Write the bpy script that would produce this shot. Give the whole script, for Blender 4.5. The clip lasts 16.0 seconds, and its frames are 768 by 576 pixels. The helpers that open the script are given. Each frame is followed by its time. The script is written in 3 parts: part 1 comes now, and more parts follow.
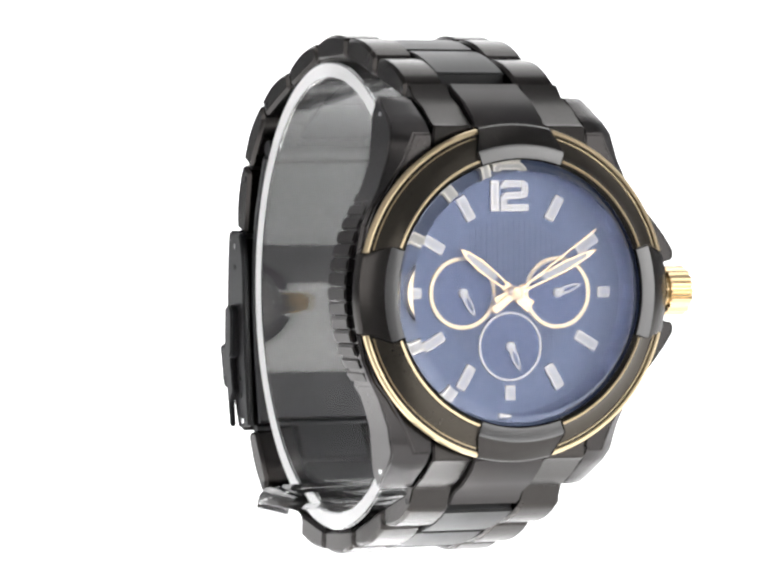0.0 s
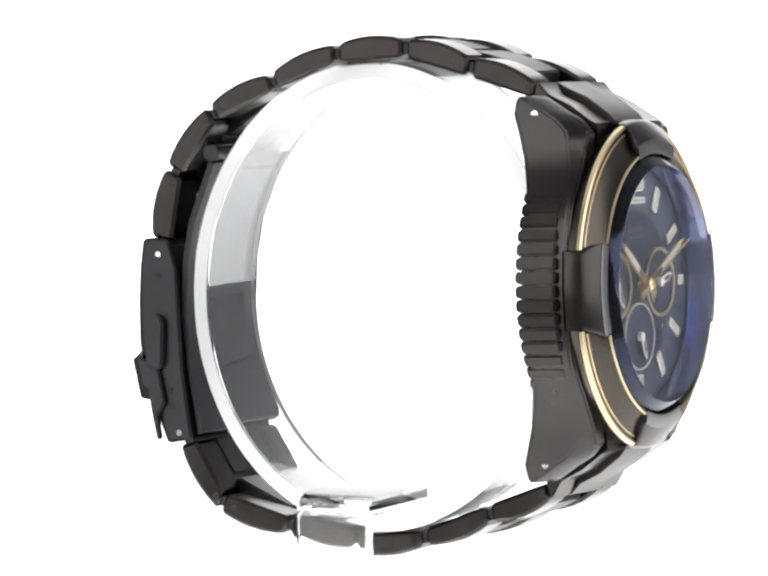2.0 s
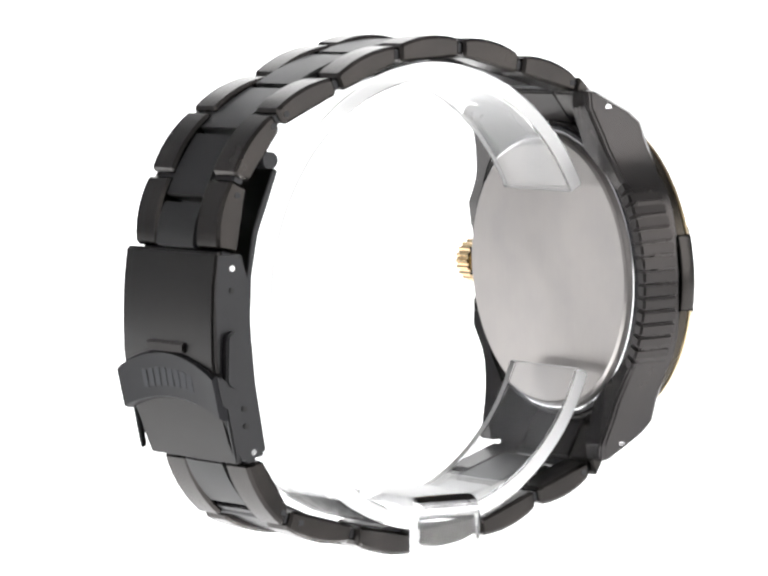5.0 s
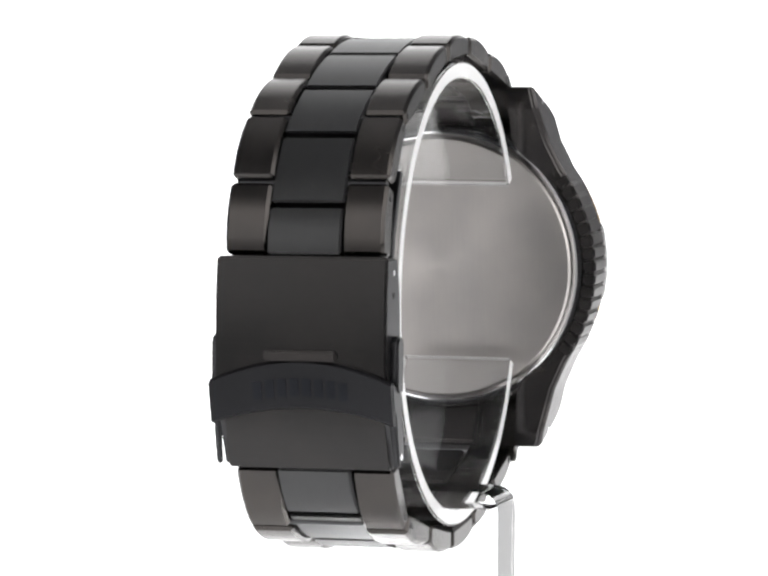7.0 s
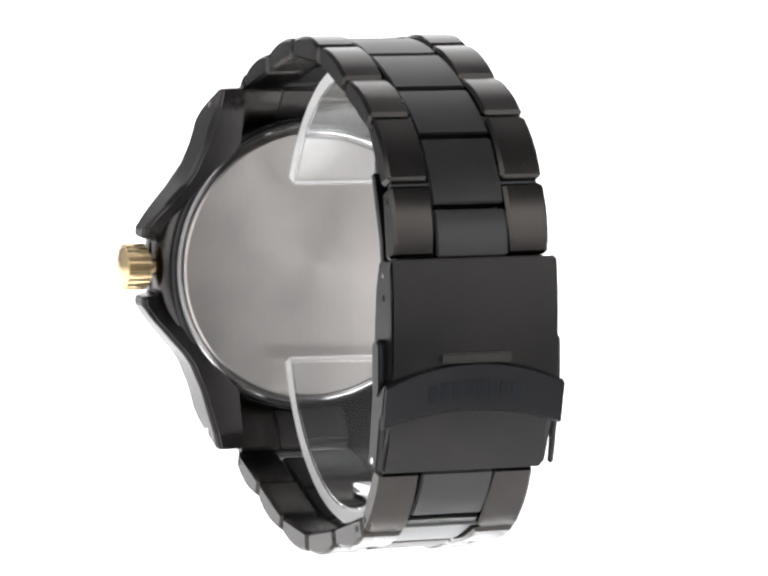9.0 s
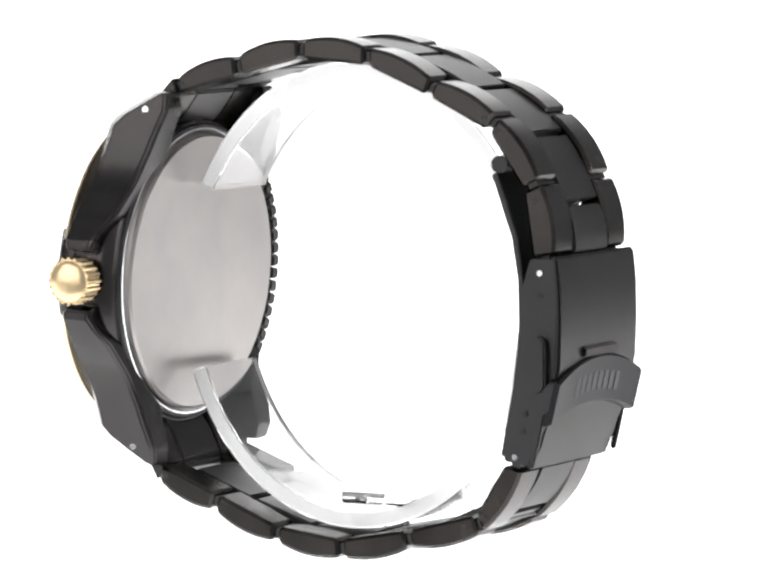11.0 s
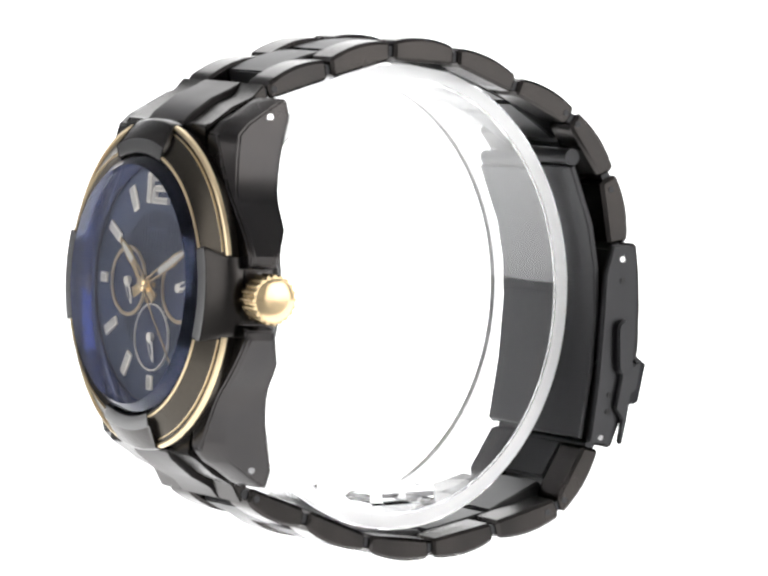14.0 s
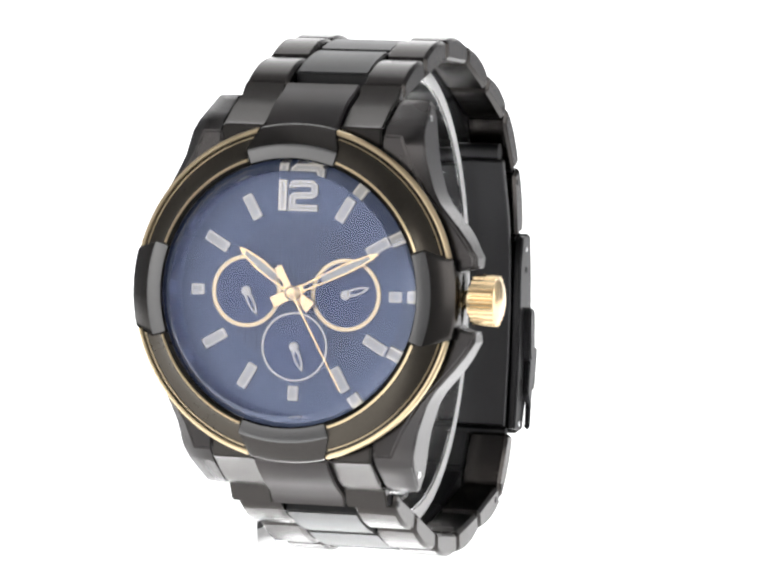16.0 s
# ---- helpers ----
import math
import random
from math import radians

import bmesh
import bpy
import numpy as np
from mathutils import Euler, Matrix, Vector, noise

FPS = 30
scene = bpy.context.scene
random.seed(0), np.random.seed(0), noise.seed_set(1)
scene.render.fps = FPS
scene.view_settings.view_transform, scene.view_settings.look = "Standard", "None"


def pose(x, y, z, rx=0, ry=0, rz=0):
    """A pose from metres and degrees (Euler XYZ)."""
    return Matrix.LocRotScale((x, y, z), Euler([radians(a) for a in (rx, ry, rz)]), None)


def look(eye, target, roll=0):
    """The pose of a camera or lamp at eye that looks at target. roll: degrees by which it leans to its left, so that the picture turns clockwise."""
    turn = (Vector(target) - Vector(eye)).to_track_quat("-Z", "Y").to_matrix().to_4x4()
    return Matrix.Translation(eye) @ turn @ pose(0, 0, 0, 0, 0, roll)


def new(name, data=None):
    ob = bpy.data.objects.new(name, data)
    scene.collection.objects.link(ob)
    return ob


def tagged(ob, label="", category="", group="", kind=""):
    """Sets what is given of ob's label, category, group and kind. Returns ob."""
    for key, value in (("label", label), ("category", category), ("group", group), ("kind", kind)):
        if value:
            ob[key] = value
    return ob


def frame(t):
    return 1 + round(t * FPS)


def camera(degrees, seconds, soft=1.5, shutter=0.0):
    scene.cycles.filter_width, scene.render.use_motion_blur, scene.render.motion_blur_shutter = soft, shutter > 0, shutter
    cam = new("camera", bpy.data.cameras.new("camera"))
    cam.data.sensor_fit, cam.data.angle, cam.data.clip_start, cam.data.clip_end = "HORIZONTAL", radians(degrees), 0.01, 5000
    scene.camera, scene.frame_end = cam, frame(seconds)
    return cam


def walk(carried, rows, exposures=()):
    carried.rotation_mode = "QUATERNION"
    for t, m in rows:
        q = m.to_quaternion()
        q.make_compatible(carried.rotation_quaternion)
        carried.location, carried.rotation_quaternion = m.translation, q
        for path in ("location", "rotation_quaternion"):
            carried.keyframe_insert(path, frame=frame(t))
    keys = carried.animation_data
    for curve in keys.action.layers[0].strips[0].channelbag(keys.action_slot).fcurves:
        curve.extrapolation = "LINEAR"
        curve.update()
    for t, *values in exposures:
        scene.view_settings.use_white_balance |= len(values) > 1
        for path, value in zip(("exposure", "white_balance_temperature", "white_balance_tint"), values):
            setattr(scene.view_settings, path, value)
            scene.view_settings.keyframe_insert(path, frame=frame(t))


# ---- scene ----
# A wristwatch on a clear display cuff turns on an unseen, glowing white turntable before a still camera with a long
# lens.
# Camera
cam = camera(8.895, 16.0, soft=2.7)
EYE = pose(-0.00025, -0.6958, 0.10629, 90 - 3.992, 0, 0) @ pose(0, 0, 0, 0, 0, 0.325)
walk(cam, [(0.0, EYE), (16.0, EYE)])

# World, lamps
world = bpy.data.worlds.new("studio")
world.use_nodes = True
world.node_tree.nodes["Background"].inputs[0].default_value = (0.9, 0.95, 1.0, 1)
world.node_tree.nodes["Background"].inputs[1].default_value = 0.05
scene.world = world
scene.view_settings.exposure = 0.0


def softbox(name, eye, target, w, h, power, colour=(1, 1, 1)):
    data = bpy.data.lights.new(name, "AREA")
    data.shape, data.size, data.size_y, data.energy, data.color = "RECTANGLE", w, h, power, colour
    ob = new(name, data)
    ob.matrix_world = look(eye, target)
    return ob


AIM = (0, 0, 0.06)
softbox("softbox_top", (0, -0.1, 1.25), AIM, 1.0, 1.0, 1.4)
softbox("softbox_left", (-1.06, -0.82, 0.4), AIM, 1.15, 0.9, 6.4, (1.0, 0.985, 0.97))
softbox("softbox_right", (1.2, -0.5, 0.4), AIM, 1.25, 0.9, 10.2, (1.0, 0.985, 0.97))


# Materials
def material(name, colour, rough=0.4, metal=0.0, grain=0.0, grain_scale=(400, 400, 400), bump=0.0, spread=0.25,
             transmission=0.0, ior=1.45, emission=0.0, coat=0.0, blotch=0.15, aniso=0.0, sheen_tone=None):
    """Two scales of noise vary the colour and roughness; a fine one raises the surface. A second tone paints in warm
    reflections.
    """
    m = bpy.data.materials.new(name)
    m.use_nodes = True
    nt = m.node_tree
    b = nt.nodes["Principled BSDF"]
    b.inputs["Base Color"].default_value = (*colour, 1)
    b.inputs["Roughness"].default_value = rough
    b.inputs["Metallic"].default_value = metal
    b.inputs["IOR"].default_value = ior
    b.inputs["Transmission Weight"].default_value = transmission
    b.inputs["Coat Weight"].default_value = coat
    b.inputs["Anisotropic"].default_value = aniso
    if emission:
        b.inputs["Emission Color"].default_value = (1, 1, 1, 1)
        b.inputs["Emission Strength"].default_value = emission
    tc = nt.nodes.new("ShaderNodeTexCoord")
    if grain or bump:
        mp = nt.nodes.new("ShaderNodeMapping")
        mp.inputs["Scale"].default_value = grain_scale
        nt.links.new(tc.outputs["Object"], mp.inputs[0])
        fine = nt.nodes.new("ShaderNodeTexNoise")
        fine.inputs["Scale"].default_value, fine.inputs["Detail"].default_value = 6.0, 5.0
        nt.links.new(mp.outputs[0], fine.inputs["Vector"])
        wide = nt.nodes.new("ShaderNodeTexNoise")
        wide.inputs["Scale"].default_value, wide.inputs["Detail"].default_value = 110.0, 3.0
        nt.links.new(tc.outputs["Object"], wide.inputs["Vector"])
        both = nt.nodes.new("ShaderNodeMath")
        both.operation = "ADD"
        f2 = nt.nodes.new("ShaderNodeMath")
        f2.operation, f2.inputs[1].default_value = "MULTIPLY", grain
        w2 = nt.nodes.new("ShaderNodeMath")
        w2.operation, w2.inputs[1].default_value = "MULTIPLY", blotch
        nt.links.new(fine.outputs["Fac"], f2.inputs[0])
        nt.links.new(wide.outputs["Fac"], w2.inputs[0])
        nt.links.new(f2.outputs[0], both.inputs[0])
        nt.links.new(w2.outputs[0], both.inputs[1])
        mix = nt.nodes.new("ShaderNodeMix")
        mix.data_type = "RGBA"
        mix.inputs["A"].default_value = (*[c * (1 - spread) for c in colour], 1)
        mix.inputs["B"].default_value = (*(sheen_tone or [min(1, c * (1 + spread)) for c in colour]), 1)
        half = nt.nodes.new("ShaderNodeMath")
        half.operation, half.inputs[1].default_value = "ADD", 0.5 - 0.5 * (grain + blotch)
        nt.links.new(both.outputs[0], half.inputs[0])
        nt.links.new(half.outputs[0], mix.inputs["Factor"])
        nt.links.new(mix.outputs["Result"], b.inputs["Base Color"])
        rr = nt.nodes.new("ShaderNodeMapRange")
        rr.inputs["To Min"].default_value, rr.inputs["To Max"].default_value = rough * 0.75, min(1, rough * 1.3)
        nt.links.new(half.outputs[0], rr.inputs["Value"])
        nt.links.new(rr.outputs["Result"], b.inputs["Roughness"])
        if bump:
            bp = nt.nodes.new("ShaderNodeBump")
            bp.inputs["Strength"].default_value, bp.inputs["Distance"].default_value = bump, 0.00004
            nt.links.new(fine.outputs["Fac"], bp.inputs["Height"])
            nt.links.new(bp.outputs[0], b.inputs["Normal"])
    return m


# Brown second tones put warm room reflections into the black steels' colour.
BLACK = material("brushed_black_steel", (0.047, 0.047, 0.049), 0.35, 1.0, 0.35, (25, 900, 900), 0.06, 0.3, blotch=1.0, sheen_tone=(0.064, 0.058, 0.056))
CASE_BLACK = material("case_black_steel", (0.055, 0.055, 0.058), 0.25, 1.0, 0.12, (500, 500, 500), 0.02, 0.25, blotch=1.0, sheen_tone=(0.07, 0.064, 0.061))
MATT = material("satin_black_steel", (0.048, 0.048, 0.05), 0.4, 1.0, 0.2, (500, 500, 500), 0.04, 0.3, blotch=0.4)
POLISHED = material("polished_black_steel", (0.046, 0.043, 0.041), 0.24, 1.0, 0.3, (200, 200, 200), 0.05, 0.2, blotch=0.3)
LINK_POLISH = material("polished_link_steel", (0.046, 0.0445, 0.0445), 0.24, 1.0, 0.1, (60, 60, 60), 0.0, 0.3, blotch=1.2, sheen_tone=(0.06, 0.0545, 0.051))
LINK_BRUSHED = material("brushed_link_steel", (0.05, 0.0503, 0.0512), 0.4, 1.0, 0.5, (1400, 30, 30), 0.12, 0.25, blotch=0.5)
CLASP_BLACK = material("clasp_black_steel", (0.034, 0.034, 0.035), 0.36, 1.0, 0.25, (25, 900, 900), 0.05, 0.3, blotch=0.8, sheen_tone=(0.042, 0.0395, 0.0385))
FLAP_BLACK = material("matt_flap_black", (0.025, 0.025, 0.027), 0.45, 1.0, 0.2, (400, 400, 400), 0.08, 0.25, blotch=0.4)
FLAP_MARK = material("relief_flap_mark", (0.021, 0.022, 0.026), 0.32, 1.0, 0.2, (400, 400, 400), 0.05, 0.2)
TABFACE = material("satin_grey_facet", (0.16, 0.16, 0.16), 0.35, 1.0, 0.4, (300, 300, 300), 0.08, 0.15, blotch=0.3)
GROOVE = material("bronze_black_groove", (0.062, 0.055, 0.046), 0.28, 1.0, 0.4, (300, 300, 300), 0.1, 0.25, blotch=0.3)
GOLD = material("gold_plate", (0.80, 0.62, 0.37), 0.24, 1.0, 0.4, (200, 200, 200), 0.08, 0.12, blotch=0.3)
PALE_GOLD = material("pale_gold_rail", (0.68, 0.55, 0.35), 0.3, 1.0, 0.4, (200, 200, 200), 0.08, 0.12, blotch=0.3)
# The back's warmer second tone paints its mottled reflections.
STEEL = material("brushed_steel_back", (0.36, 0.35, 0.345), 0.38, 1.0, 0.25, (900, 30, 30), 0.06, 0.15, blotch=0.9, aniso=0.45, sheen_tone=(0.47, 0.44, 0.42))
for brushed in (STEEL,):
    turn = brushed.node_tree.nodes.new("ShaderNodeTangent")          # brushed in circles
    turn.direction_type, turn.axis = "RADIAL", "Y"
    brushed.node_tree.links.new(turn.outputs[0], brushed.node_tree.nodes["Principled BSDF"].inputs["Tangent"])
BRIGHT = material("polished_steel", (0.75, 0.75, 0.76), 0.12, 1.0)
SILVER = material("silver_marker", (0.74, 0.71, 0.66), 0.38, 0.7, 0.4, (300, 300, 300), 0.1, 0.12)
LUME = material("white_hand_fill", (0.72, 0.70, 0.66), 0.6, 0.0, 0.3, (300, 300, 300), 0.05, 0.08)
GREY_FILL = material("grey_marker_fill", (0.47, 0.46, 0.44), 0.6, 0.0, 0.3, (300, 300, 300), 0.05, 0.08)
DIAL = material("blue_dial", (0.054, 0.069, 0.118), 0.4, 0.9, 0.3, (300, 300, 300), 0.05, 0.12, aniso=0.5)
DIAL_DEEP = material("blue_subdial", (0.042, 0.054, 0.11), 0.4, 0.9, 0.3, (300, 300, 300), 0.05, 0.12)
DIAL_RIB = material("rib_shade_blue", (0.028, 0.036, 0.063), 0.55, 0.6, 0.3, (300, 300, 300), 0.05, 0.12)
RIM_BLUE = material("blue_chapter_ring", (0.17, 0.21, 0.44), 0.1, 1.0)
HOLE = material("hole_shade", (0.01, 0.01, 0.01), 0.6)
PRINT = material("dark_print", (0.02, 0.03, 0.07), 0.5)
GLASS = material("mineral_glass", (1, 1, 1), 0.0, 0.0, transmission=1.0, ior=1.52)
GLASS.node_tree.nodes["Principled BSDF"].inputs["Specular Tint"].default_value = (0.55, 0.64, 1.0, 1)
GLASS.node_tree.nodes["Principled BSDF"].inputs["Specular IOR Level"].default_value = 1.0
ARM_CLEAR = material("clear_bent_acrylic", (0.99, 0.99, 0.995), 0.01, 0.0, transmission=1.0, ior=1.42)
ACRYLIC = material("clear_acrylic", (0.985, 0.99, 0.995), 0.012, 0.0, transmission=1.0, ior=1.49)
ACRYLIC.node_tree.nodes["Principled BSDF"].inputs["Specular IOR Level"].default_value = 0.05
FROST = material("sawn_acrylic_edge", (0.99, 0.99, 0.99), 0.5, 0.0, transmission=0.5, ior=1.49)
# Emission stands in for the studio light on the sweep.
SWEEP = material("glowing_white_sweep", (0.9, 0.9, 0.9), 0.9, emission=1.5)
# The disc is no lamp; its emission is added to brighten the watch from below.
TABLE = material("glowing_white_turntable", (0.9, 0.9, 0.9), 0.6, 0.0, 0.3, (60, 60, 60), 0.02, 0.03, emission=1.5)
# Greys of the added room, set for fill and reflections on the metal.
FLOOR = material("unseen_grey_floor", (0.42, 0.42, 0.42), 0.8, 0.0, 0.3, (20, 20, 20), 0.0, 0.1)
WALL = material("unseen_grey_wall", (0.6, 0.6, 0.61), 0.9, 0.0, 0.3, (20, 20, 20), 0.0, 0.1)

MM = 0.001


# Mesh helpers, all in millimetres
def part(name, bm, mat, parent, label="", matrix=None, smooth=True, kind=""):
    bm.transform(Matrix.Scale(MM, 4) @ (matrix if matrix else Matrix()))
    bmesh.ops.recalc_face_normals(bm, faces=bm.faces)
    me = bpy.data.meshes.new(name)
    bm.to_mesh(me)
    bm.free()
    me.materials.append(mat)
    if smooth:
        me.shade_smooth()
        me.set_sharp_from_angle(angle=radians(32))
    ob = new(name, me)
    if parent:
        ob.parent = parent
    if label or kind:
        tagged(ob, label=label, kind=kind)
    return ob


def prism(pts, lo, hi, axis="x", bevel=0.0, seg=2):
    """A closed outline swept along an axis; outlines are (y, z) for x, (x, z) for y, (x, y) for z."""
    bm = bmesh.new()
    put = {"x": lambda a, b, c: (c, a, b), "y": lambda a, b, c: (a, c, b), "z": lambda a, b, c: (a, b, c)}[axis]
    lower = [bm.verts.new(put(a, b, lo)) for a, b in pts]
    upper = [bm.verts.new(put(a, b, hi)) for a, b in pts]
    bm.faces.new(lower)
    bm.faces.new(upper)
    n = len(pts)
    for i in range(n):
        bm.faces.new((lower[i], lower[(i + 1) % n], upper[(i + 1) % n], upper[i]))
    bmesh.ops.recalc_face_normals(bm, faces=bm.faces)
    if bevel:
        edges = [e for e in bm.edges if e.calc_face_angle(0) > 0.35]
        bmesh.ops.bevel(bm, geom=edges, offset=bevel, segments=seg, affect="EDGES", clamp_overlap=True)
    return bm


def lathe(profile, n=96, a0=0.0, a1=360.0, axis="y"):
    """A closed profile of (radius, along) turned round the axis; angles in degrees clockwise from 12 o'clock."""
    bm = bmesh.new()
    whole = abs(a1 - a0) >= 359.9
    steps = n if whole else n + 1
    rings = []
    for i in range(steps):
        a = radians(a0 + (a1 - a0) * i / n)
        row = []
        for r, s in profile:
            u, v = r * math.sin(a), r * math.cos(a)
            row.append(bm.verts.new({"y": (u, s, v), "x": (s, u, v), "z": (u, v, s)}[axis]))
        rings.append(row)
    m = len(profile)
    for i in range(n):
        p, q = rings[i], rings[(i + 1) % steps]
        for k in range(m):
            bm.faces.new((p[k], p[(k + 1) % m], q[(k + 1) % m], q[k]))
    if not whole:
        bm.faces.new(rings[0])
        bm.faces.new(rings[-1])
    bmesh.ops.remove_doubles(bm, verts=bm.verts, dist=1e-5)
    return bm


def disc(profile, n=96, axis="y"):
    """An open profile from the axis out and back to the axis."""
    return lathe(profile, n, axis=axis)


def block(x0, x1, y0, y1, z0, z1, bevel=0.2, seg=2):
    return prism([(y0, z0), (y1, z0), (y1, z1), (y0, z1)], x0, x1, "x", bevel, seg)


def merged(*bms):
    out = bms[0]
    for b in bms[1:]:
        me = bpy.data.meshes.new("tmp")
        b.to_mesh(me)
        b.free()
        out.from_mesh(me)
        bpy.data.meshes.remove(me)
    return out


def moved(bm, m):
    bm.transform(m)
    return bm


# Setting: glowing white sweep, turntable; unseen grey floor, walls, ceiling added as fill
def setting():
    w, pts = 1240, []
    pts += [(-110, 0), (900, 0)]
    for i in range(1, 13):
        a = radians(90 * i / 12)
        pts.append((900 + 500 * math.sin(a), 500 - 500 * math.cos(a)))
    pts.append((1400, 2300))
    bm = bmesh.new()
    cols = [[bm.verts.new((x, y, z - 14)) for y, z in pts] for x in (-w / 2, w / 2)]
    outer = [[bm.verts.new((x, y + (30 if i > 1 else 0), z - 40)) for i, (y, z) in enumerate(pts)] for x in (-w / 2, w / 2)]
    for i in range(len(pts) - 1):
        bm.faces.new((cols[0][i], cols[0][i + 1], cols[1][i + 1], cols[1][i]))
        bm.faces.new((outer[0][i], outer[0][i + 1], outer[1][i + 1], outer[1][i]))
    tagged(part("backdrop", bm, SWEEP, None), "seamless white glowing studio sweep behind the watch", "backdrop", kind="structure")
    tagged(part("floor", block(-1605, 1605, -1505, 1425, -70, -42, 0), FLOOR, None), "plain grey floor added out of view to reflect light", "floor", kind="structure")
    for name, x0, x1, y0, y1, z0, z1 in (
            ("wall_left", -1640, -1610, -1500, 1500, -70, 2300), ("wall_right", 1610, 1640, -1500, 1500, -70, 2300),
            ("wall_front", -1640, 1640, -1540, -1510, -70, 2300), ("wall_back", -1640, 1640, 1510, 1540, -70, 2300), ("ceiling", -1640, 1640, -1540, 1540, 2310, 2340)):
        tagged(part(name, block(x0, x1, y0, y1, z0, z1, 0), WALL, None), "plain grey surface added out of view to reflect light", "wall", kind="structure")


setting()

# The watch. Its frame has the turning axis at x = y = 0; the dial faces -y at rest.
watch = tagged(new("wristwatch"), "black steel wristwatch with blue dial and gold-trimmed bezel on clear cuff", "wristwatch")
X0 = 0.0                                             # middle of the bracelet
SKEW = Matrix(((1, 0, 0, 0), (0, 1, 0, 0), (-0.012, 0, 1, -0.18), (0, 0, 0, 1))) @ pose(2.3, -31, 0, 0, 0, 0.4) @ pose(0, 31, 0)  # bracelet sheared, turned and lowered slightly to fit the camera's view
CASE = pose(1.95, -38.55, 59.58, -2.8, 0.8, 0)            # hub of the pointers; y back, z up


# Bracelet: joints as (outer y, outer z, inner y, inner z), from the case over the top to the clasp
UPPER = [(-27.3, 87.6, -27.1, 85.2), (-17.4, 90.9, -17.0, 88.1), (-7.1, 93.35, -7.1, 90.6), (3.5, 92.45, 3.4, 89.8),
         (13.95, 88.15, 13.0, 85.8), (23.8, 83.4, 22.3, 81.2), (30.5, 74.6, 27.8, 73.4), (32.8, 64.2, 29.4, 63.6)]
LOWER = [(28.3, 35.2, 25.5, 35.9), (21.8, 25.7, 20.8, 28.4), (10.7, 23.0, 10.1, 25.6), (-0.1, 20.9, -0.3, 23.7),
         (-10.8, 22.55, -10.5, 25.0), (-20.9, 26.4, -20.3, 29.0), (-30.2, 30.3, -29.7, 32.7)]


def link(a, b, x0, x1, bulge=0.55, gap=0.32, lift=0.0, bevel=0.36, seg=2):
    """One bracelet link: flat inside, arched outside."""
    ao, ai, bo, bi = (Vector(v) for v in (a[:2], a[2:], b[:2], b[2:]))
    along = (bo + bi - ao - ai).normalized()
    out = Vector((-along.y, along.x))
    if out.dot(ao - ai) < 0:
        out = -out
    ao, ai, bo, bi = ao + along * gap + out * lift, ai + along * gap, bo - along * gap + out * lift, bi - along * gap
    pts = [tuple(ai), tuple(bi)]
    for i in range(7):
        t = 1 - i / 6
        p = ao.lerp(bo, t) + out * (bulge * (1 - (2 * t - 1) ** 2))
        pts.append(tuple(p))
    return prism(pts, x0, x1, "x", bevel, seg)


def shifted(row, share):
    return [tuple(p + (q - p) * share for p, q in zip(a, b)) for a, b in zip(row, row[1:])]


def pin(y, z, x, r=0.45):
    return moved(lathe([(0.001, -0.06), (r, -0.06), (r, 0.06), (0.001, 0.06)], 14, axis="x"), Matrix.Translation((x, y, z)))


def bracelet():
    half, mid = 11.3, 5.2
    band = tagged(new("bracelet"), "brushed black steel three-row link bracelet")
    band.parent = watch
    for row in (UPPER, LOWER):
        for a, b in zip(row, row[1:]):
            part("outer_link", link(a, b, X0 - half, X0 - mid - 0.1, 0.8, 0.4, -0.1, 0.45, 1), LINK_POLISH, band, "polished black outer link with painted brown sheen", SKEW)
            part("outer_link", link(a, b, X0 + mid + 0.1, X0 + half, 0.8, 0.4, -0.1, 0.45, 1), LINK_POLISH, band, "polished black outer link with painted brown sheen", SKEW)
    up = shifted(UPPER, 0.33)
    up = up + [UPPER[-1]]
    for a, b in zip(up, up[1:]):
        part("centre_link", link(a, b, X0 - mid, X0 + mid, 0.4, 0.4, 0.1, 0.22), LINK_BRUSHED, band, "brushed grey-black centre link", SKEW)
    low = [LOWER[0]] + [tuple(p + (q - p) * 0.74 for p, q in zip(a, b)) for a, b in zip(LOWER, LOWER[1:])]
    for a, b in zip(low, low[1:]):
        part("centre_link", link(a, b, X0 - mid, X0 + mid, 0.4, 0.4, 0.1, 0.22), LINK_BRUSHED, band, "brushed grey-black centre link", SKEW)
    for row in (UPPER, LOWER):
        for o_y, o_z, i_y, i_z in row:
            bar = disc([(0.001, -10.6), (0.7, -10.6), (0.7, 10.6), (0.001, 10.6)], 16, axis="x")
            part("hinge_bar", moved(bar, Matrix.Translation((X0, o_y * 0.45 + i_y * 0.55, o_z * 0.45 + i_z * 0.55))), MATT, band, matrix=SKEW)
    for row, picks in ((UPPER, ((0, 0.12), (4, 0.86), (5, 0.12), (6, 0.2))), (LOWER, ((0, 0.88), (1, 0.2), (5, 0.85)))):
        for i, t in picks:
            a, b = row[i], row[i + 1]
            c = [p + (q - p) * t for p, q in zip(a, b)]
            for s in (-1, 1):
                part("pin", pin((c[0] + c[2]) / 2, (c[1] + c[3]) / 2, X0 + s * (half + 0.02)), MATT, band, "tiny dark link pin", SKEW)


bracelet()


